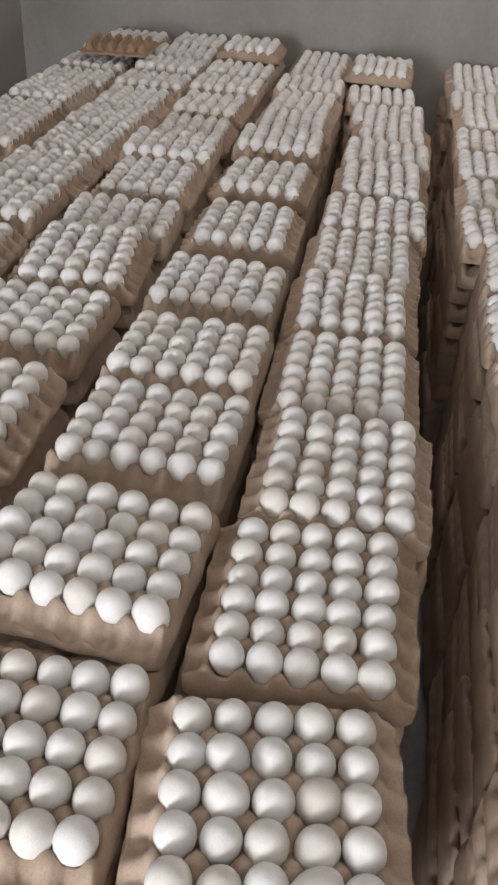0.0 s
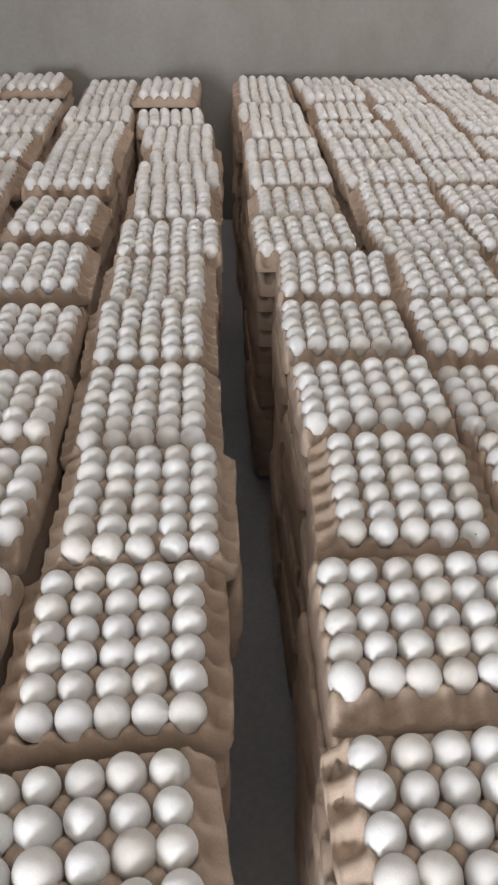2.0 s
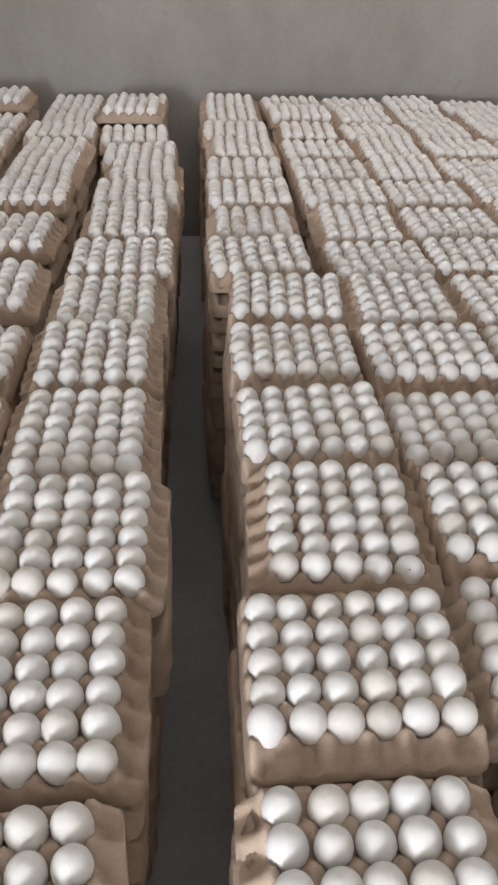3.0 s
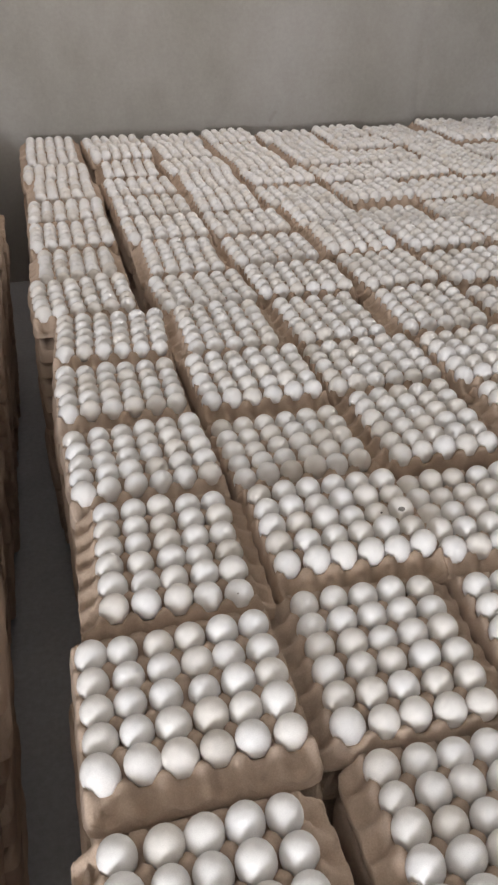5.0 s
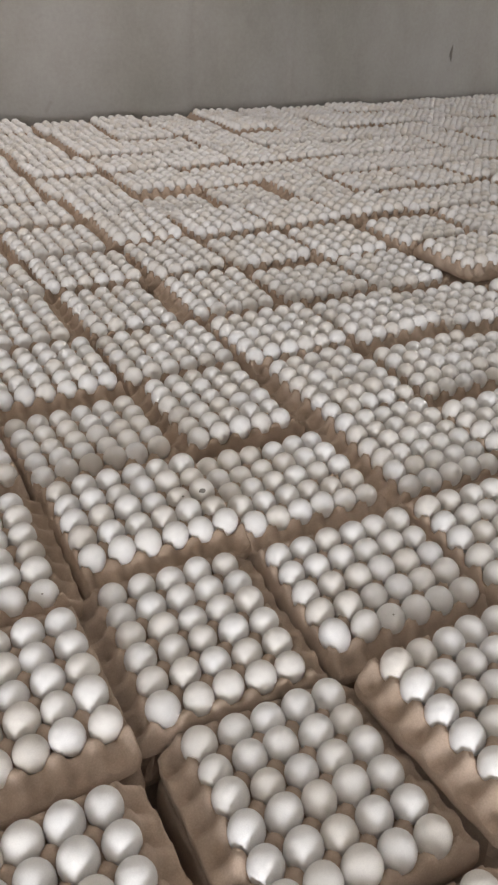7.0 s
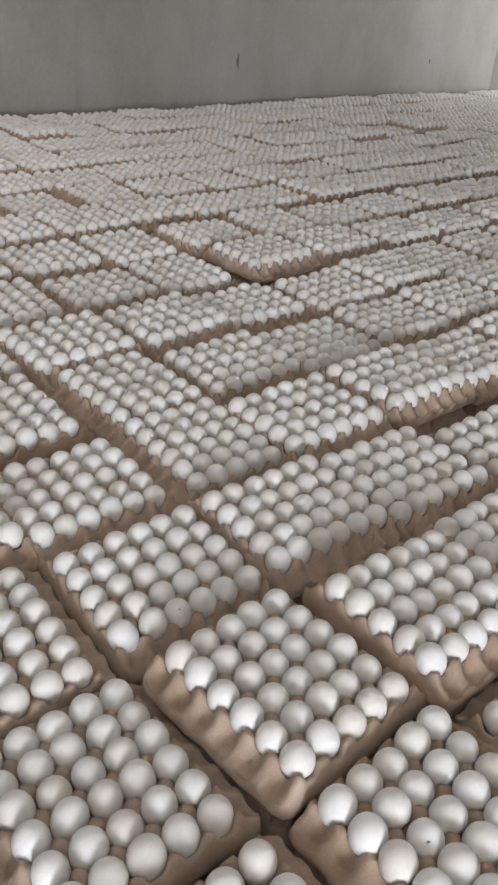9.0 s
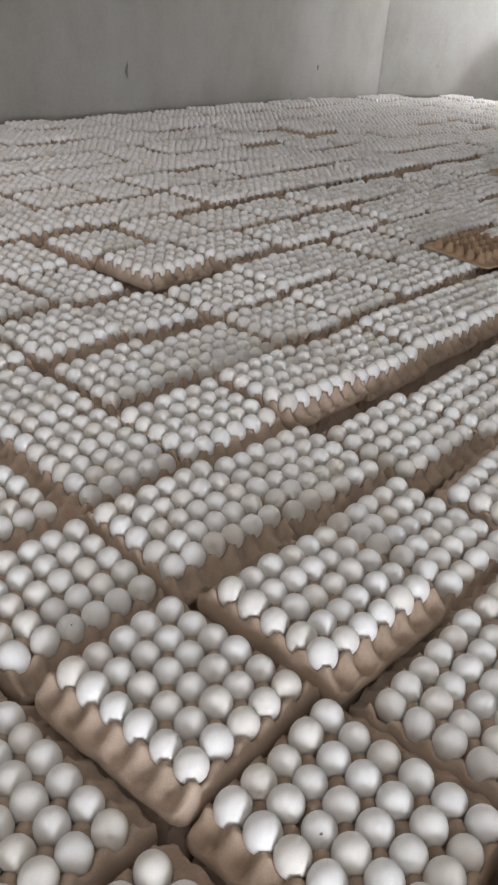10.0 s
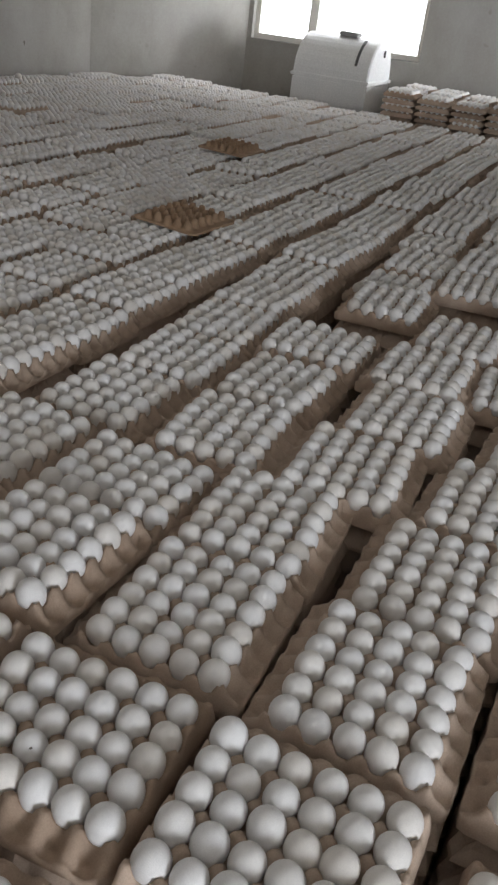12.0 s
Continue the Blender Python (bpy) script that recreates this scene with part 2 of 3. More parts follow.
def stack_mesh(layers, name, mat):
    """Edges of trays stacked on one another: each flange stands out over the scalloped wall of the tray below."""
    bm = bmesh.new()
    per = 14
    rings = []
    for k in range(layers):
        dx, dy = 0.004 * noise.noise(Vector((k * 1.9, 0, 7))), 0.004 * noise.noise(Vector((0, k * 1.9, 3)))
        for inset, dz, wave in ((0.000, 0.0, 0.0), (0.001, 0.006, 0.001), (0.010, 0.024, 0.004), (0.020, 0.040, 0.010), (0.034, 0.050, 0.004)):
            ring = []
            for s in range(4 * per):
                side, t = s // per, (s % per) / per
                h = SIDE / 2 - inset - wave * (0.5 + 0.5 * math.cos(2 * math.pi * t * 6)) + 0.002 * noise.noise(Vector((s * 0.9, k * 1.7, 4)))
                c = 0.010 if s % per == 0 else 0.0
                p = ((-h + c + 2 * h * t, -h), (h, -h + c + 2 * h * t), (h - c - 2 * h * t, h), (-h, h - c - 2 * h * t))[side]
                ring.append(bm.verts.new((p[0] + dx, p[1] + dy, k * LAYER + dz)))
            rings.append(ring)
    n = 4 * per
    for a, b in zip(rings, rings[1:]):
        for s in range(n):
            bm.faces.new((a[s], a[(s + 1) % n], b[(s + 1) % n], b[s]))
    bm.faces.new(rings[-1])
    return mesh_of(bm, name, mat, False)


def box_into(bm, x0, x1, y0, y1, z0, z1, bevel=0.0):
    g = bmesh.ops.create_cube(bm, size=1, matrix=Matrix.LocRotScale(((x0 + x1) / 2, (y0 + y1) / 2, (z0 + z1) / 2), None, (x1 - x0, y1 - y0, z1 - z0)))
    if bevel:
        edges = {e for v in g["verts"] for e in v.link_edges}
        bmesh.ops.bevel(bm, geom=list(edges), offset=bevel, segments=2, affect="EDGES")


def box(name, x0, x1, y0, y1, z0, z1, mat, kind="structure", bevel=0.0):
    bm = bmesh.new()
    box_into(bm, x0, x1, y0, y1, z0, z1, bevel)
    return tagged(new(name, mesh_of(bm, name, mat, False)), kind=kind)


# ---- the room ----
T = 0.2
tagged(box("floor", WEST - T, EAST + T, SOUTH - T, NORTH + T, -0.12, 0, CONCRETE), "dark dusty grey concrete floor in the aisle", "floor")
tagged(box("wall_north", WEST - T, EAST + T, NORTH, NORTH + T, 0, CEIL, PLASTER), "bare grey cement plaster wall with marks", "wall")


def wall_with_holes(name, along_x, at, a0, a1, holes, label):
    """A wall of thickness T with openings, each from h0 to h1 along it and z0 to z1."""
    bm = bmesh.new()
    pieces, edge = [], a0
    for h0, h1, z0, z1 in holes:
        pieces += [(edge, h0, 0, CEIL), (h0, h1, z1, CEIL), (h0, h1, 0, z0)]
        edge = h1
    for b0, b1, c0, c1 in pieces + [(edge, a1, 0, CEIL)]:
        if b1 - b0 > 0.001 and c1 - c0 > 0.001:
            if along_x:
                box_into(bm, b0, b1, at, at + T, c0, c1)
            else:
                box_into(bm, at, at + T, b0, b1, c0, c1)
    return tagged(new(name, mesh_of(bm, name, PLASTER, False)), label, "wall", kind="structure")


wall_with_holes("wall_east", False, EAST, SOUTH, NORTH, [WINDOW], "pale plaster wall round a bright window")
wall_with_holes("wall_west", False, WEST - T, SOUTH, NORTH, [], "bare grey cement plaster wall")
wall_with_holes("wall_south", True, SOUTH - T, WEST - T, EAST + T, [(DOOR[0], DOOR[1], 0, DOOR[2]), ADDED_WINDOW], "unseen plaster wall with the open doorway and an added window")
# ceiling out of view; its opening is added for the fill lamp
bm = bmesh.new()
for a in ((WEST - T, ADDED_ROOF_OPENING[0], SOUTH - T, NORTH + T), (ADDED_ROOF_OPENING[1], EAST + T, SOUTH - T, NORTH + T), (ADDED_ROOF_OPENING[0], ADDED_ROOF_OPENING[1], SOUTH - T, ADDED_ROOF_OPENING[2]), (ADDED_ROOF_OPENING[0], ADDED_ROOF_OPENING[1], ADDED_ROOF_OPENING[3], NORTH + T)):
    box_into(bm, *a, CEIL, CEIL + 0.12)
tagged(new("ceiling", mesh_of(bm, "ceiling", CEILING_BOUNCE, False)), "unseen ceiling in a pale bounce tone with an added roof opening", "ceiling", kind="structure")

# a shallow pilaster on the north wall, its sides rounded into the plaster
for x0, x1, d, slope in ((2.57, 3.12, 0.016, 0.06),):
    bm = bmesh.new()
    prof = [(x0 - slope, 0.0)] + [(x0 - slope + slope * k / 6, d * smoothstep(0, 1, k / 6)) for k in range(1, 7)]
    prof += [(x1 + slope * k / 6, d * (1 - smoothstep(0, 1, k / 6))) for k in range(7)]
    rails = [[bm.verts.new((x, NORTH - 0.003 - e, z)) for x, e in prof] for z in (0.0, CEIL)]
    for k in range(len(prof) - 1):
        bm.faces.new((rails[0][k], rails[0][k + 1], rails[1][k + 1], rails[1][k]))
    tagged(new("trim", mesh_of(bm, "trim", PLASTER)), "plastered pilaster on the wall", "pilaster", kind="structure")

# the north-east corner is cut off by a slanting wall that runs up to the window
CORNER = (7.49, 3.80)                     # where it leaves the north wall, where it meets the east wall
bm = bmesh.new()
plan = [(CORNER[0], NORTH - 0.003), (EAST - 0.003, CORNER[1]), (EAST - 0.003, NORTH - 0.003)]
foot, head = [[bm.verts.new((x, y, z)) for x, y in plan] for z in (0.003, CEIL - 0.003)]
bm.faces.new(foot[::-1])
bm.faces.new(head)
for k in range(3):
    n = (k + 1) % 3
    bm.faces.new((foot[k], foot[n], head[n], head[k]))
bmesh.ops.recalc_face_normals(bm, faces=bm.faces[:])
tagged(new("wall_corner", mesh_of(bm, "wall_corner", PLASTER, False)), "slanting grey plaster wall beside the window", "wall", kind="structure")

win = new("window_1")
win.matrix_world = pose(EAST + 0.1, (WINDOW[0] + WINDOW[1]) / 2, WINDOW[2])
tagged(win, "overexposed daylight window with a painted frame", "window", kind="structure")
ww, wh = (WINDOW[1] - WINDOW[0]) / 2, WINDOW[3] - WINDOW[2]
bm = bmesh.new()
for a in ((-ww, ww, 0, 0.05), (-ww, ww, wh - 0.05, wh), (-ww, -ww + 0.05, 0.05, wh - 0.05), (ww - 0.05, ww, 0.05, wh - 0.05)):
    box_into(bm, -0.03, 0.03, a[0], a[1], a[2], a[3])
part("window_frame", mesh_of(bm, "window_frame", FRAME, False), win)
bm = bmesh.new()
box_into(bm, -0.03, 0.03, 0.22, 0.31, 0.05, wh - 0.05)
part("mullion", mesh_of(bm, "mullion", FRAME, False), win)
bm = bmesh.new()
box_into(bm, -0.12, 0.09, -ww, ww, -0.03, 0.0, 0.004)
part("window_sill", mesh_of(bm, "window_sill", PLASTER, False), win)
bm = bmesh.new()
box_into(bm, -0.003, 0.003, -ww + 0.05, ww - 0.05, 0.05, wh - 0.05)
pane = part("pane", mesh_of(bm, "pane", GLASS, False), win)
pane.visible_shadow = False
bm = bmesh.new()
bmesh.ops.create_grid(bm, x_segments=1, y_segments=1, size=1, matrix=pose(EAST + 2.5, 2.6, 2.0, 0, -90, 0) @ Matrix.Diagonal((4, 5, 1, 1)))
tagged(new("backdrop", mesh_of(bm, "backdrop", BRIGHT, False)), "bright overcast sky outside the window", "sky", kind="structure")

# ---- egg trays ----
# top trays: x, y, height over the common level, lengthwise direction, small turn, tilt in x and y
WEST_TRAYS = [(-1.000, 2.070, 0.006, 0, 0.0, 0.0, 0.0), (-0.650, 1.090, 0.025, 90, 1.0, 0.0, 0.0), (-0.657, 1.440, 0.015, 0, -1.5, 1.9, -0.2), (-0.645, 1.734, 0.029, 90, 5.6, 1.7, -0.5), (-0.645, 2.029, 0.011, 0, 3.5, 0.1, 0.0), (-0.658, 2.378, 0.005, 90, 0.8, -0.1, 0.2), (-0.660, 2.660, 0.022, 0, 2.0, 0.0, 0.0), (-0.321, 0.511, 0.000, 0, 0.0, 0.0, 0.0), (-0.315, 0.804, 0.028, 0, -4.2, -1.6, 1.4), (-0.306, 1.114, 0.017, 0, -2.1, -1.0, -0.4), (-0.308, 1.387, 0.016, 0, -0.9, -1.5, 0.1), (-0.319, 1.735, -0.001, 0, -1.4, 0.0, 0.1)]
WEST_TRAYS += [(-0.334, 2.874, 0.017, 0, 0.8, -0.2, 0.3), (-0.015, 0.471, 0.010, 90, 6.1, 0.1, -0.4), (-0.007, 0.794, 0.006, 90, 0.6, 0.2, -2.3), (0.014, 1.087, 0.015, 90, -0.5, -0.6, 0.0), (-0.004, 1.399, 0.001, 90, 0.0, 0.0, 0.0), (-0.008, 1.722, 0.002, 90, 1.1, 0.0, -0.1), (0.042, 3.183, -0.006, 90, 0.6, 0.1, -0.2)]
AISLE_TRAYS = [(0.393, 0.491, 0.004, 90, 0.6, 0.1, -0.1), (0.411, 0.811, 0.010, 0, -1.0, 0.7, -2.3), (0.439, 1.108, 0.011, 90, -2.8, 0.2, 0.3), (0.438, 1.419, 0.004, 0, 0.8, 0.1, -1.4), (0.435, 1.734, -0.007, 0, -1.5, -0.6, 1.1), (0.403, 2.315, 0.000, 0, 1.6, 1.5, -0.4), (0.453, 2.030, -0.001, 0, -4.6, 0.9, 0.2)]
SECOND_TRAYS = [(0.708, 0.217, 0.000, 90, 0.0, 0.0, 0.0), (0.720, 0.536, -0.018, 90, -3.5, -4.8, 0.0), (0.712, 0.837, -0.017, 90, -3.8, -0.3, -0.7), (0.739, 1.126, 0.006, 0, -0.8, 0.7, 1.0), (0.740, 1.412, -0.013, 0, 0.6, -1.0, -0.3), (0.743, 1.719, -0.003, 0, 0.6, 1.5, 0.5), (0.745, 2.010, -0.002, 90, -1.3, 0.0, 0.3), (0.746, 2.297, -0.010, 0, 2.6, 0.1, 0.2)]
THIRD_TRAYS = [(0.990, -0.445, -0.012, 90, -1.0, 0.0, 0.0), (1.006, -0.098, 0.022, 90, -0.3, -0.2, 0.3), (1.022, 0.211, 0.009, 90, 1.2, -1.5, -0.4), (1.014, 0.515, 0.011, 90, 1.6, -3.2, 0.9), (1.016, 0.829, -0.017, 0, -3.1, 2.0, -0.8), (1.025, 1.114, -0.013, 0, -1.2, 0.7, 0.9), (1.039, 1.433, -0.009, 90, -1.0, -0.2, -1.2), (1.045, 1.729, -0.013, 0, 0.0, 0.5, -0.6), (1.032, 2.010, -0.010, 90, 0.2, -0.4, 1.2), (1.038, 2.298, 0.001, 0, -2.8, -0.8, -0.4)]
FOURTH_TRAYS = [(1.330, -0.427, -0.010, 0, -2.0, 0.0, 0.0), (1.320, -0.114, 0.001, 0, -0.1, 0.2, -0.6), (1.329, 0.198, -0.006, 0, 2.5, -1.4, 0.3), (1.305, 0.487, 0.024, 0, -1.3, -1.2, 2.3), (1.316, 0.815, -0.004, 0, -2.9, 1.4, 0.0), (1.341, 1.123, -0.019, 90, -3.0, 1.1, -1.4), (1.347, 1.409, -0.011, 90, 0.1, -0.9, -0.9), (1.341, 1.686, 0.001, 0, 0.4, 0.6, -0.6), (1.331, 2.002, -0.006, 90, -4.2, 0.0, -1.0), (1.338, 2.326, -0.005, 90, 0.4, -1.1, -1.2), (1.326, 2.607, 0.017, 90, -3.6, -0.2, -0.7)]
FIFTH_TRAYS = [(1.629, -0.134, -0.008, 0, 0.2, -0.2, -1.0), (1.625, 0.207, -0.006, 0, 3.2, -0.5, -0.1), (1.605, 0.492, -0.010, 90, -0.3, 0.1, 1.1), (1.612, 0.795, -0.015, 0, -1.8, 0.9, 0.1), (1.596, 1.072, 0.002, 0, -2.2, 0.6, -1.5), (1.642, 1.388, -0.014, 0, -0.8, 1.3, -0.4), (1.653, 1.689, -0.005, 0, 3.7, 0.7, -0.9)]
FAR_TRAYS = [(1.931, -0.181, -0.001, 0, -2.1, 0.0, 0.2), (1.909, 0.126, -0.004, 0, 3.6, 0.2, 0.0), (1.903, 0.424, -0.008, 0, 4.4, -0.1, -0.4), (1.928, 0.743, -0.023, 0, -1.4, 1.0, -1.6), (1.930, 1.360, -0.020, 0, -2.0, 0.0, 0.0), (1.940, 1.680, -0.020, 0, -2.0, 0.0, 0.0), (1.931, 1.995, -0.018, 90, -2.9, -1.0, -1.9), (1.917, 2.275, -0.006, 90, -1.5, -0.3, -1.5), (1.905, 2.896, -0.023, 90, 1.4, 0.3, 0.4), (2.220, -0.250, -0.003, 0, -2.0, 0.0, 0.0), (2.207, 0.087, 0.003, 0, 0.3, -0.2, -0.3), (2.207, 0.711, -0.012, 0, 2.4, 1.6, -0.1), (2.245, 1.630, -0.007, 0, -1.3, 1.2, -1.7), (2.547, -0.140, -0.007, 0, 2.6, -0.1, 1.6)]
FAR_TRAYS += [(2.492, 0.118, 0.016, 0, -0.2, 0.1, -0.4), (2.506, 0.426, 0.003, 90, 1.0, -0.9, -0.9), (2.840, 0.085, 0.004, 0, -1.0, 0.0, 0.0), (3.008, 0.368, 0.007, 0, 3.1, -0.3, -0.1), (3.441, 0.166, -0.004, 0, 3.2, -0.8, 0.0), (3.377, 0.745, 0.014, 0, -3.6, -0.6, -0.9), (3.609, 1.927, 0.006, 0, 3.1, 0.5, 0.1), (4.485, 2.223, -0.004, 0, -4.1, 0.2, 0.0)]

BASE = TOP - LIFT - EGG_L / 2             # base of a top tray at the common level
FIXED = [(*p, "fixed") for p in WEST_TRAYS + AISLE_TRAYS + SECOND_TRAYS + THIRD_TRAYS + FOURTH_TRAYS + FIFTH_TRAYS + FAR_TRAYS]
# taller stacks by the east wall and single trays set one layer higher
FIXED += [(x, y, 0.21 + rnd.uniform(-0.01, 0.02), 0, rnd.uniform(-3, 3), 0, 0, "tall") for x in (8.10, 8.41, 8.72) for y in (1.80, 1.49, 1.18, 0.87, 0.56, 0.25)]
FIXED += [(-0.04, 4.05, 0.055, 90, -2, 0, 0, "fixed"), (-0.66, 4.25, 0.055, 90, 0, 0, 0, "fixed"), (4.93, 3.46, 0.04, 0, 0, 0, 0, "fixed"), (-1.30, 3.85, -0.01, 0, 0, 0, 0, "fixed")]


def lowest(x):
    """The southern edge of the stacked field."""
    return 0.33 if x < 0.62 else (-0.05 if x < 0.9 else -0.62 + 0.15 * (x - 1.0))


ALL = [tuple(p) for p in FIXED]
FIELD_END = 7.92                          # the last trays before the east wall
PITCH = 0.301                             # from tray to tray


def set_down(x, y, along):
    ALL.append((x, y, rnd.gauss(-0.002, 0.007), 0 if rnd.random() < along else 90, rnd.gauss(0, 1.6), rnd.gauss(0, 0.8), rnd.gauss(0, 0.8), "fill"))


def run_of(anchors, start, end, side):
    """Places along a run, spread evenly between the trays that already stand in it: along, across."""
    if not anchors:
        return [(start + PITCH * k, side) for k in range(int((end - start) / PITCH) + 1)]
    places = []
    first, last = anchors[0], anchors[-1]
    places += [(first[0] - PITCH * k, first[1]) for k in range(1, 1 + int((first[0] - start) / PITCH + 0.1))]
    for (a0, c0), (a1, c1) in zip(anchors, anchors[1:]):
        n = int((a1 - a0) / 0.286)
        places += [(a0 + (a1 - a0) * k / n, c0 + (c1 - c0) * k / n) for k in range(1, n)]
    n = int((end - last[0]) / 0.292)
    gap = min((end - last[0]) / max(1, n), 0.303)
    places += [(last[0] + gap * k, last[1] + (side - last[1]) * min(1, k / 4)) for k in range(1, n + 1)]
    return places


def clear(x, y, room=0.245):
    return not any(abs(p[0] - x) < room and abs(p[1] - y) < room for p in ALL)


# columns on both sides of the aisle, then rows that run to the east wall
for x in (-0.01, -0.325, -0.655, -0.975, -1.29, 0.43, 0.735, 1.035, 1.335):
    column = sorted((p[1], p[0]) for p in FIXED if abs(p[0] - x) < 0.15)
    for v, u in run_of(column, lowest(x) + 0.1, NORTH - 0.152, x):
        if clear(u, v):
            set_down(u + rnd.gauss(0, 0.004), v, 0.5)
for k in range(-1, 16):
    y = min(NORTH - 0.152, -0.13 + PITCH * k)
    row = sorted((p[0], p[1]) for p in FIXED if abs(p[1] - y) < 0.15 and p[0] > 1.18 and p[7] == "fixed")
    row = row if row and row[0][0] < 1.5 else [(1.335, y)] + row
    for u, v in run_of(row, 1.5, FIELD_END, y):
        if v < lowest(u) or v > NORTH - 0.13 - 0.59 * max(0.0, u - CORNER[0] + 0.3) or not clear(u, v):
            continue
        set_down(u + rnd.uniform(0, 0.008), min(NORTH - 0.152, v + rnd.gauss(0, 0.004)), 0.82)
# set further trays, a little lower, into the gaps that are left
taken = np.array([[p[0], p[1]] for p in ALL])
for x in np.arange(-1.3, FIELD_END, 0.02):
    for y in np.arange(-0.6, NORTH - 0.15, 0.02):
        if y < lowest(x) + 0.1 or 0.0 < x < 0.38 or y > NORTH - 0.13 - 0.59 * max(0.0, x - CORNER[0] + 0.3):
            continue
        if (np.abs(taken - (x, y)).max(1) < 0.25).any():
            continue
        taken = np.vstack([taken, (x, y)])
        ALL.append((float(x), float(y), -0.018, 0, rnd.gauss(0, 1.5), 0, 0, "fill"))
# nearest to the doorway first
ALL.sort(key=lambda p: math.hypot(p[0] - 0.4, p[1]) + (-4 if p[7] == "tall" else 0))
SINGLE_EGGS, THINGS = 218, 290

STACK_LAYERS = int((BASE - 0.03) / LAYER)
STACKS = {n: stack_mesh(n, "tray_stack", PULP) for n in range(STACK_LAYERS, STACK_LAYERS + 8)}


def aisle_side(x, y):
    return -0.15 < x < 0.55 or (y < 0.65 and x < 0.8)


def lay_stack(x, y, z, turn):
    """The trays under a top tray, down to the floor."""
    foot = BASE + z - STACK_LAYERS * LAYER
    if aisle_side(x, y):
        st = tagged(new("tray_stack"), "stack of full brown pulp egg trays beside the aisle", "tray stack", "tray stacks")
        st.matrix_world = pose(x, y, 0, 0, 0, turn)
        for k in range(STACK_LAYERS):
            lean = -0.05 * (1 - k / STACK_LAYERS) if x < 0.2 else 0.0
            m = pose(0, 0, 0, 0, 0, -turn) @ pose(lean + rnd.gauss(0, 0.004), rnd.gauss(0, 0.004), max(0.004, foot + k * LAYER), 0, 0, turn + rnd.choice((0, 90)) + rnd.gauss(0, 1.2))
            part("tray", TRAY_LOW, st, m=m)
    else:
        layers = STACK_LAYERS + max(0, round(z / LAYER))
        st = tagged(new("tray_stack", STACKS[layers]), "stack of brown pulp egg trays standing on the floor", "tray stack", "tray stacks")
        st.matrix_world = Matrix.Translation((x, y, 0)) @ Matrix.Diagonal((1, 1, (BASE + z) / (layers * LAYER), 1)) @ pose(0, 0, 0, 0, 0, turn)
    return st


def lay_tray(k, m):
    """A full top tray: thirty eggs in their cups."""
    near = k < SINGLE_EGGS
    me = rnd.choice(TRAYS_NEAR if near else TRAYS_MID)
    tray = tagged(new("egg_tray", me), "tan moulded pulp egg tray full of white eggs", "egg tray", "full egg trays")
    tray.matrix_world = m @ pose(0, 0, 0, 0, 0, rnd.choice((0, 180)))
    if near:
        for cx, cy in CUPS:
            tx, ty = egg_tilt()
            e = part("egg", rnd.choice(EGG_KINDS if k < 60 else EGG_PLAIN), tray)
            e.matrix_basis = Matrix.Translation((cx + rnd.gauss(0, 0.0012), cy + rnd.gauss(0, 0.0012), LIFT + rnd.gauss(0, 0.0015))) @ Euler((tx, ty, rnd.uniform(0, 6.28))).to_matrix().to_4x4()
    else:
        tagged(part("egg_layer", rnd.choice(EGG_BLOCKS), tray, "white eggs in the cups"), kind="stuff")
    return tray


def resting(x, y, z, along, turn, tx, ty):
    """Where a top tray lies: its tilt is that of the eggs that it rests on."""
    return pose(x, y, BASE + z, tx, ty, turn) @ pose(0, 0, 0, 0, 0, along)


for k, (x, y, z, along, turn, tx, ty, sort) in enumerate(ALL[:THINGS]):
    lay_stack(x, y, z - (3 * LAYER if sort == "tall" else 0) - 0.004, along + turn)
    for n in range(4 if sort == "tall" else 1):
        lay_tray(SINGLE_EGGS if sort == "tall" else k, resting(x + n * rnd.gauss(0, 0.004), y, z - n * LAYER, along, turn, tx, ty))


# eggs with a look of their own: dirt spots, a crack, oversized and tan ones
bpy.context.view_layer.update()
SINGLE = [(e, e.matrix_world.translation.copy()) for e in scene.objects if e.name.startswith("egg") and e.parent and e.name.split(".")[0] == "egg"]


def egg_at(x, y):
    return min(SINGLE, key=lambda p: math.hypot(p[1].x - x, p[1].y - y))[0]


def blot(egg, way, size, mat, label):
    """A dried blot a hair over the shell, where the direction way leaves the egg."""
    way = Vector(way).normalized()
    inv = egg.matrix_world.inverted()
    o = egg.matrix_world.translation
    hit, place, normal, _ = egg.ray_cast(inv @ (o + way * 0.1), (inv.to_3x3() @ -way).normalized())
    if not hit:
        return
    q = normal.to_track_quat("Z", "Y").to_matrix().to_4x4()
    bm = bmesh.new()
    ring = []
    for k in range(9):
        a = 2 * math.pi * k / 9
        g = size * (0.7 + 0.5 * rnd.random())
        ring.append(bm.verts.new((g * math.cos(a), 0.7 * g * math.sin(a), -0.0001)))
    top = bm.verts.new((0, 0, 0.0006))
    for k in range(9):
        bm.faces.new((top, ring[k], ring[(k + 1) % 9]))
    part("stain", mesh_of(bm, "stain", mat), egg, label, Matrix.Translation(place) @ q)


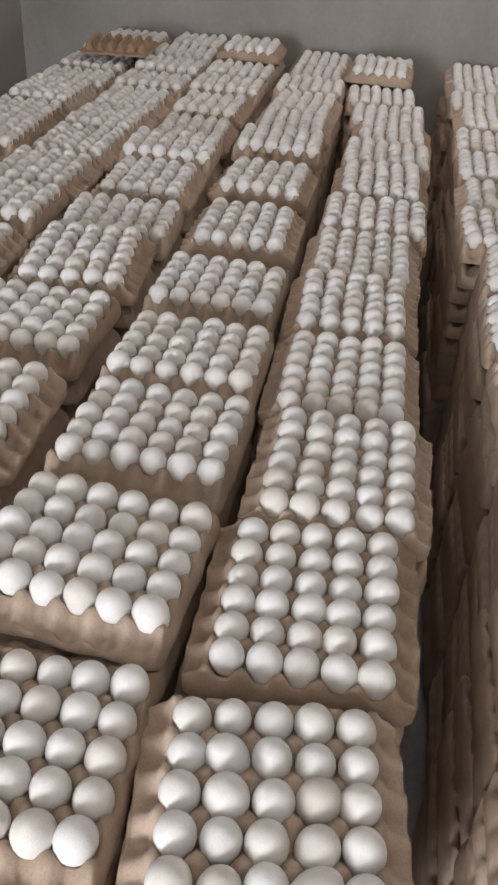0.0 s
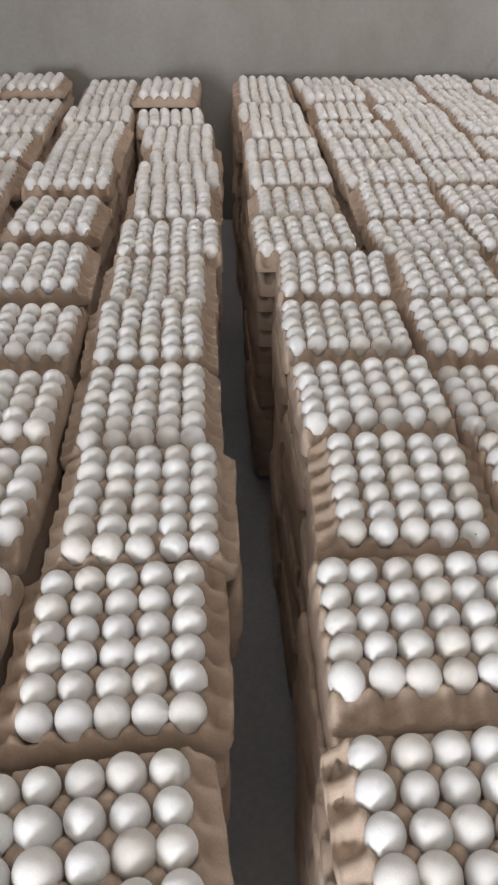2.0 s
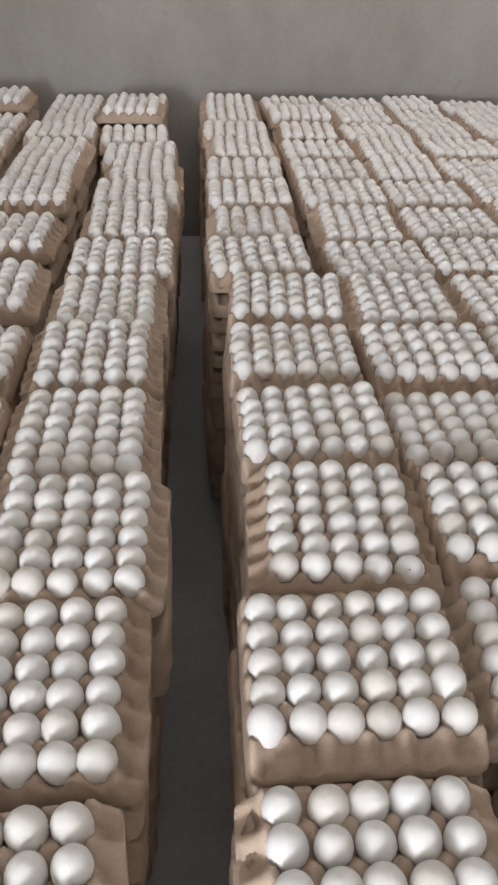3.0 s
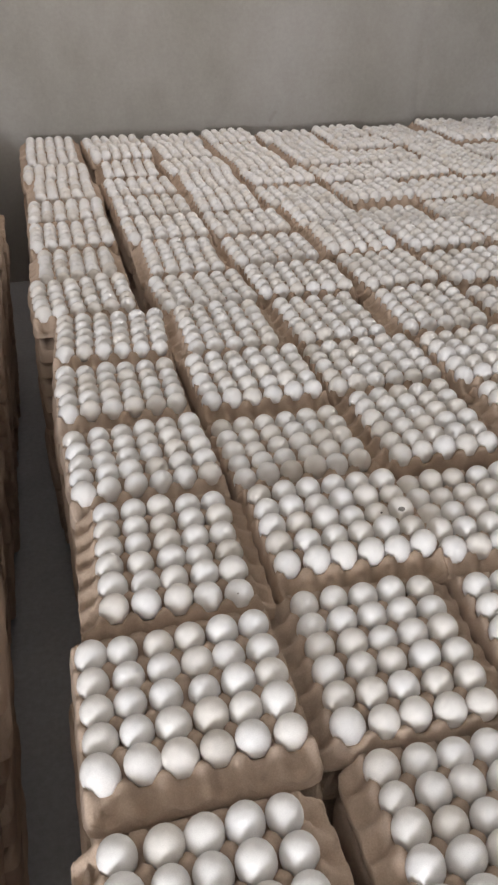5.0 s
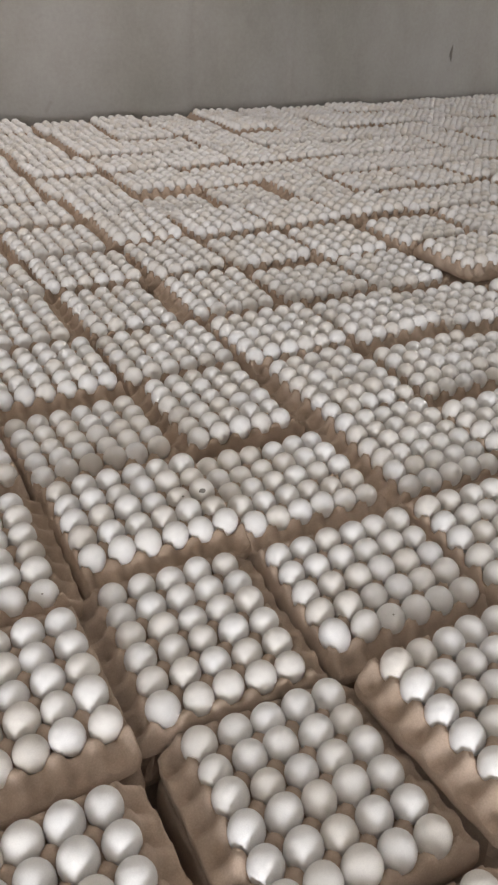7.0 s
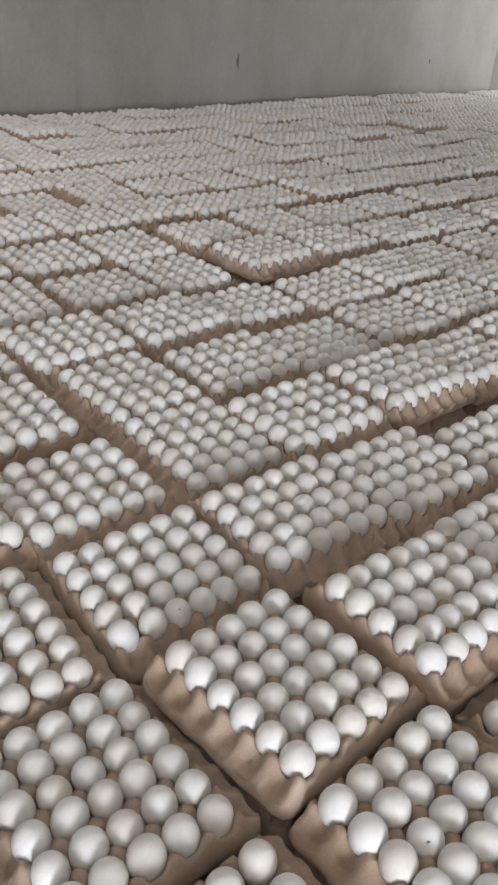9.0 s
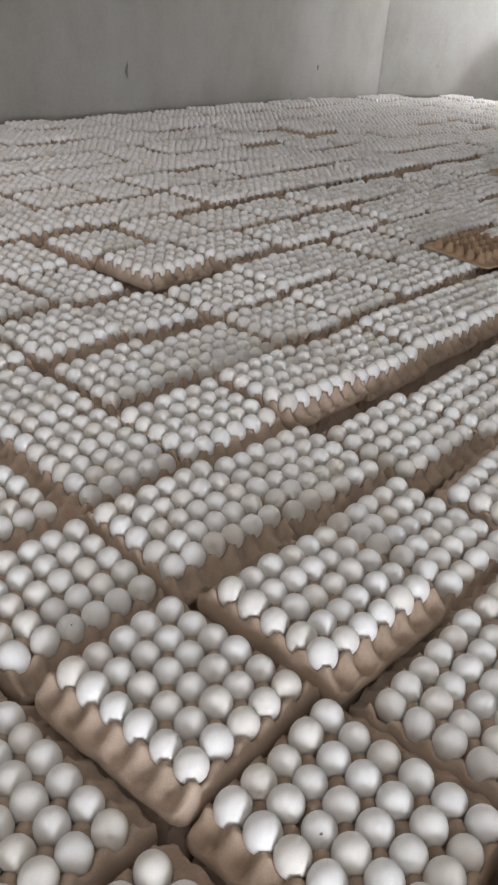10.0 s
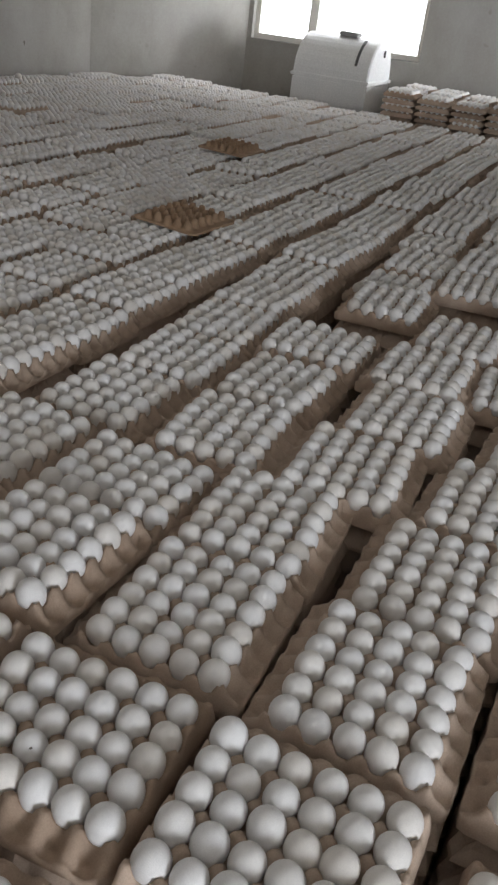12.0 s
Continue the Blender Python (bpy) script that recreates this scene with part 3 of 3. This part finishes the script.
for x, y, way, size in ((0.972, 0.218, (-0.45, -0.35, 0.8), 0.003), (0.847, 1.104, (-0.3, -0.6, 0.7), 0.006),
                        (0.83, 1.10, (0.1, -0.6, 0.8), 0.003), (0.403, 0.49, (0.3, -0.8, 0.5), 0.005), (0.97, 0.74, (-0.2, -0.4, 0.9), 0.002), (0.55, 0.98, (-0.2, -0.6, 0.7), 0.002)):
    blot(egg_at(x, y), way, size, STAIN, "dark dried dirt spot")
for x, y, sx, sz in ((-0.086, 0.488, 1.10, 1.22), (0.285, 0.70, 1.05, 1.20), (-0.204, 0.645, 1.06, 1.12), (1.15, 0.03, 1.06, 1.14), (0.93, 0.05, 1.05, 1.12)):
    e = egg_at(x, y)
    e.matrix_basis = e.matrix_basis @ Matrix.Diagonal((sx, sx, sz, 1))
e = egg_at(0.06, 0.40)
e.matrix_basis = e.matrix_basis @ Matrix.Rotation(1.35, 4, "Y") @ Matrix.Diagonal((1.03, 1.03, 1.12, 1))

# torn flap at the corner of the first tray right of the aisle
first = min((o for o in scene.objects if o.name.startswith("egg_tray") and o.parent is None), key=lambda o: math.hypot(o.location.x - 0.39, o.location.y - 0.49))
bm = bmesh.new()
rows = []
for i in range(6):
    u = i / 5
    row = []
    for j in range(5):
        v = j / 4
        row.append(bm.verts.new((0.262 - 0.022 * u * (1 - 0.5 * (2 * v - 1) ** 2) + 0.002 * math.sin(9 * v), 0.612 - 0.050 * v + 0.004 * math.sin(5 * u), TOP - 0.040 - 0.020 * u * u - 0.004 * v + 0.002 * math.sin(9 * u + 4 * v))))
    rows.append(row)
for a, b in zip(rows, rows[1:]):
    for k in range(4):
        bm.faces.new((a[k], a[k + 1], b[k + 1], b[k]))
bmesh.ops.solidify(bm, geom=bm.faces[:], thickness=0.0022)
flap = part("torn_flap", mesh_of(bm, "torn_flap", PULP), first, "pale torn flap of pulp at the corner")
flap.matrix_parent_inverse = first.matrix_world.inverted()


# the far rest of the field, joined
def arrays(me):
    v = np.empty(len(me.vertices) * 3, dtype=np.float64)
    me.vertices.foreach_get("co", v)
    return v.reshape(-1, 3), [tuple(p.vertices) for p in me.polygons]


def joined(name, entries, mat, label, category):
    verts, faces, count = [], [], 0
    for me, m in entries:
        v, f = CACHE.setdefault(me.name, arrays(me))
        verts.append(v @ np.array(m.to_3x3()).T + np.array(m.translation))
        faces += [tuple(i + count for i in p) for p in f]
        count += len(v)
    out = bpy.data.meshes.new(name)
    out.from_pydata(np.concatenate(verts).tolist(), [], faces)
    out.materials.append(mat)
    out.shade_smooth()
    return tagged(new(name, out), label, category, kind="stuff")


CACHE = {}
TRAY_FAR = tray_mesh(3, "egg_tray_far", PULP_JOINED, wear=8.0)
EGGS_FAR = []
for _ in range(3):
    bm = bmesh.new()
    for x, y in CUPS:
        r, length = egg_size()
        egg_into(bm, (x, y, LIFT + rnd.gauss(0, 0.0015)), 7, 6, r, length, egg_tilt())
    EGGS_FAR.append(mesh_of(bm, "eggs_far", SHELL_JOINED))
STACK_FAR = stack_mesh(5, "stack_far", PULP_JOINED)
rest = []
for x, y, z, along, turn, tx, ty, sort in ALL[THINGS:]:
    rest.append((x, y, z, resting(x, y, z, along, turn, tx, ty)))
joined("egg_trays", [(TRAY_FAR, m) for x, y, z, m in rest], PULP_JOINED, "far field of tan pulp trays on their stacks", "egg trays")
joined("eggs", [(rnd.choice(EGGS_FAR), m) for x, y, z, m in rest], SHELL_JOINED, "far field of white eggs in trays", "eggs")
deep = Matrix.Diagonal((1, 1, (BASE - 0.01) / (5 * LAYER), 1))
joined("tray_stacks", [(STACK_FAR, Matrix.Translation((x, y, z + 0.008)) @ deep) for x, y, z, m in rest], PULP_JOINED, "far stacks of brown pulp trays", "tray stacks")

# ---- loose things on the field ----
for x, y, z, turn in ((3.31, 1.32, 0.012, -6), (4.95, 1.92, 0.012, -3), (-1.22, 3.93, 0.03, 4)):
    t = tagged(new("empty_egg_tray", TRAY_EMPTY), "empty dark brown pulp tray upside down on the eggs", "egg tray", "empty egg trays")
    t.matrix_world = pose(x, y, TOP + z - 0.006, 1.5, -1.0, turn)

lone = tagged(new("egg", EGG_KINDS[0]), "single white egg lying on the tray row", "egg")
lone.matrix_world = pose(6.06, 4.37, TOP + 0.016, 70, 0, 40)

# ---- white machine by the window ----
machine = tagged(new("white_machine"), "white enamelled machine with a rounded barrel lid under the window", "machine")
machine.matrix_world = pose(8.55, 2.55, 0)
bm = bmesh.new()
box_into(bm, -0.35, 0.35, -0.37, 0.37, 0.0, 0.98, 0.012)
part("body", mesh_of(bm, "body", WHITE, False), machine)
bm = bmesh.new()
box_into(bm, -0.365, 0.365, -0.385, 0.385, 0.98, 1.01, 0.006)
part("ledge", mesh_of(bm, "ledge", WHITE, False), machine)
bm = bmesh.new()
arc = [(-0.34 * math.cos(math.pi * k / 20), 1.01 + 0.34 * math.sin(math.pi * k / 20)) for k in range(21)]
ends = [[bm.verts.new((x, y, z)) for x, z in arc] for y in (-0.37, -0.355, 0.355, 0.37)]
for v in ends[0] + ends[3]:
    v.co.x *= 0.97
    v.co.z = 1.01 + (v.co.z - 1.01) * 0.97
for a, b in zip(ends, ends[1:]):
    for k in range(20):
        bm.faces.new((a[k], b[k], b[k + 1], a[k + 1]))
bm.faces.new(ends[0])
bm.faces.new(list(reversed(ends[3])))
lid = part("lid", mesh_of(bm, "lid", WHITE, False), machine, "curved white barrel lid")
bm = bmesh.new()
pts = [(-0.348 * math.cos(a), 1.01 + 0.348 * math.sin(a)) for a in (radians(20 + 7 * k) for k in range(8))]
for (xa, za), (xb, zb) in zip(pts, pts[1:]):
    q = [bm.verts.new(c) for c in ((xa, -0.24, za), (xb, -0.24, zb), (xb, -0.215, zb), (xa, -0.215, za))]
    bm.faces.new(q)
    low = [bm.verts.new((v.co.x * 0.96, v.co.y, 1.01 + (v.co.z - 1.01) * 0.96)) for v in q]
    for i in range(4):
        bm.faces.new((q[(i + 1) % 4], q[i], low[i], low[(i + 1) % 4]))
part("strap", mesh_of(bm, "strap", DARK, False), lid, "dark strap over the lid")
bm = bmesh.new()
box_into(bm, -0.10, 0.05, -0.13, 0.06, 1.345, 1.385, 0.012)
part("grip", mesh_of(bm, "grip", GREY, False), lid, "pale grip on top of the lid")
bm = bmesh.new()
box_into(bm, 0.02, 0.05, -0.383, -0.368, 1.21, 1.27, 0.004)
part("latch", mesh_of(bm, "latch", DARK, False), lid, "dark latch on the end cap")

# ---- small marks ----
for x, z, w, h in ((4.42, 0.99, 0.020, 0.085), (6.54, 1.00, 0.014, 0.035)):
    bm = bmesh.new()
    front, n = [], 10
    for k in range(n):
        a = 2 * math.pi * k / n
        g = 1 + 0.35 * math.sin(3 * a + x)
        front.append(bm.verts.new((x + w / 2 * g * math.cos(a), NORTH - 0.004, z + h / 2 + h / 2 * g * math.sin(a))))
    back = [bm.verts.new((v.co.x, NORTH + 0.002, v.co.z)) for v in front]
    bm.faces.new(front)
    for k in range(n):
        bm.faces.new((front[k], front[(k + 1) % n], back[(k + 1) % n], back[k]))
    tagged(new("trim", mesh_of(bm, "trim", STAIN, False)), "dark scratch in the grey plaster", "wall mark", kind="structure")
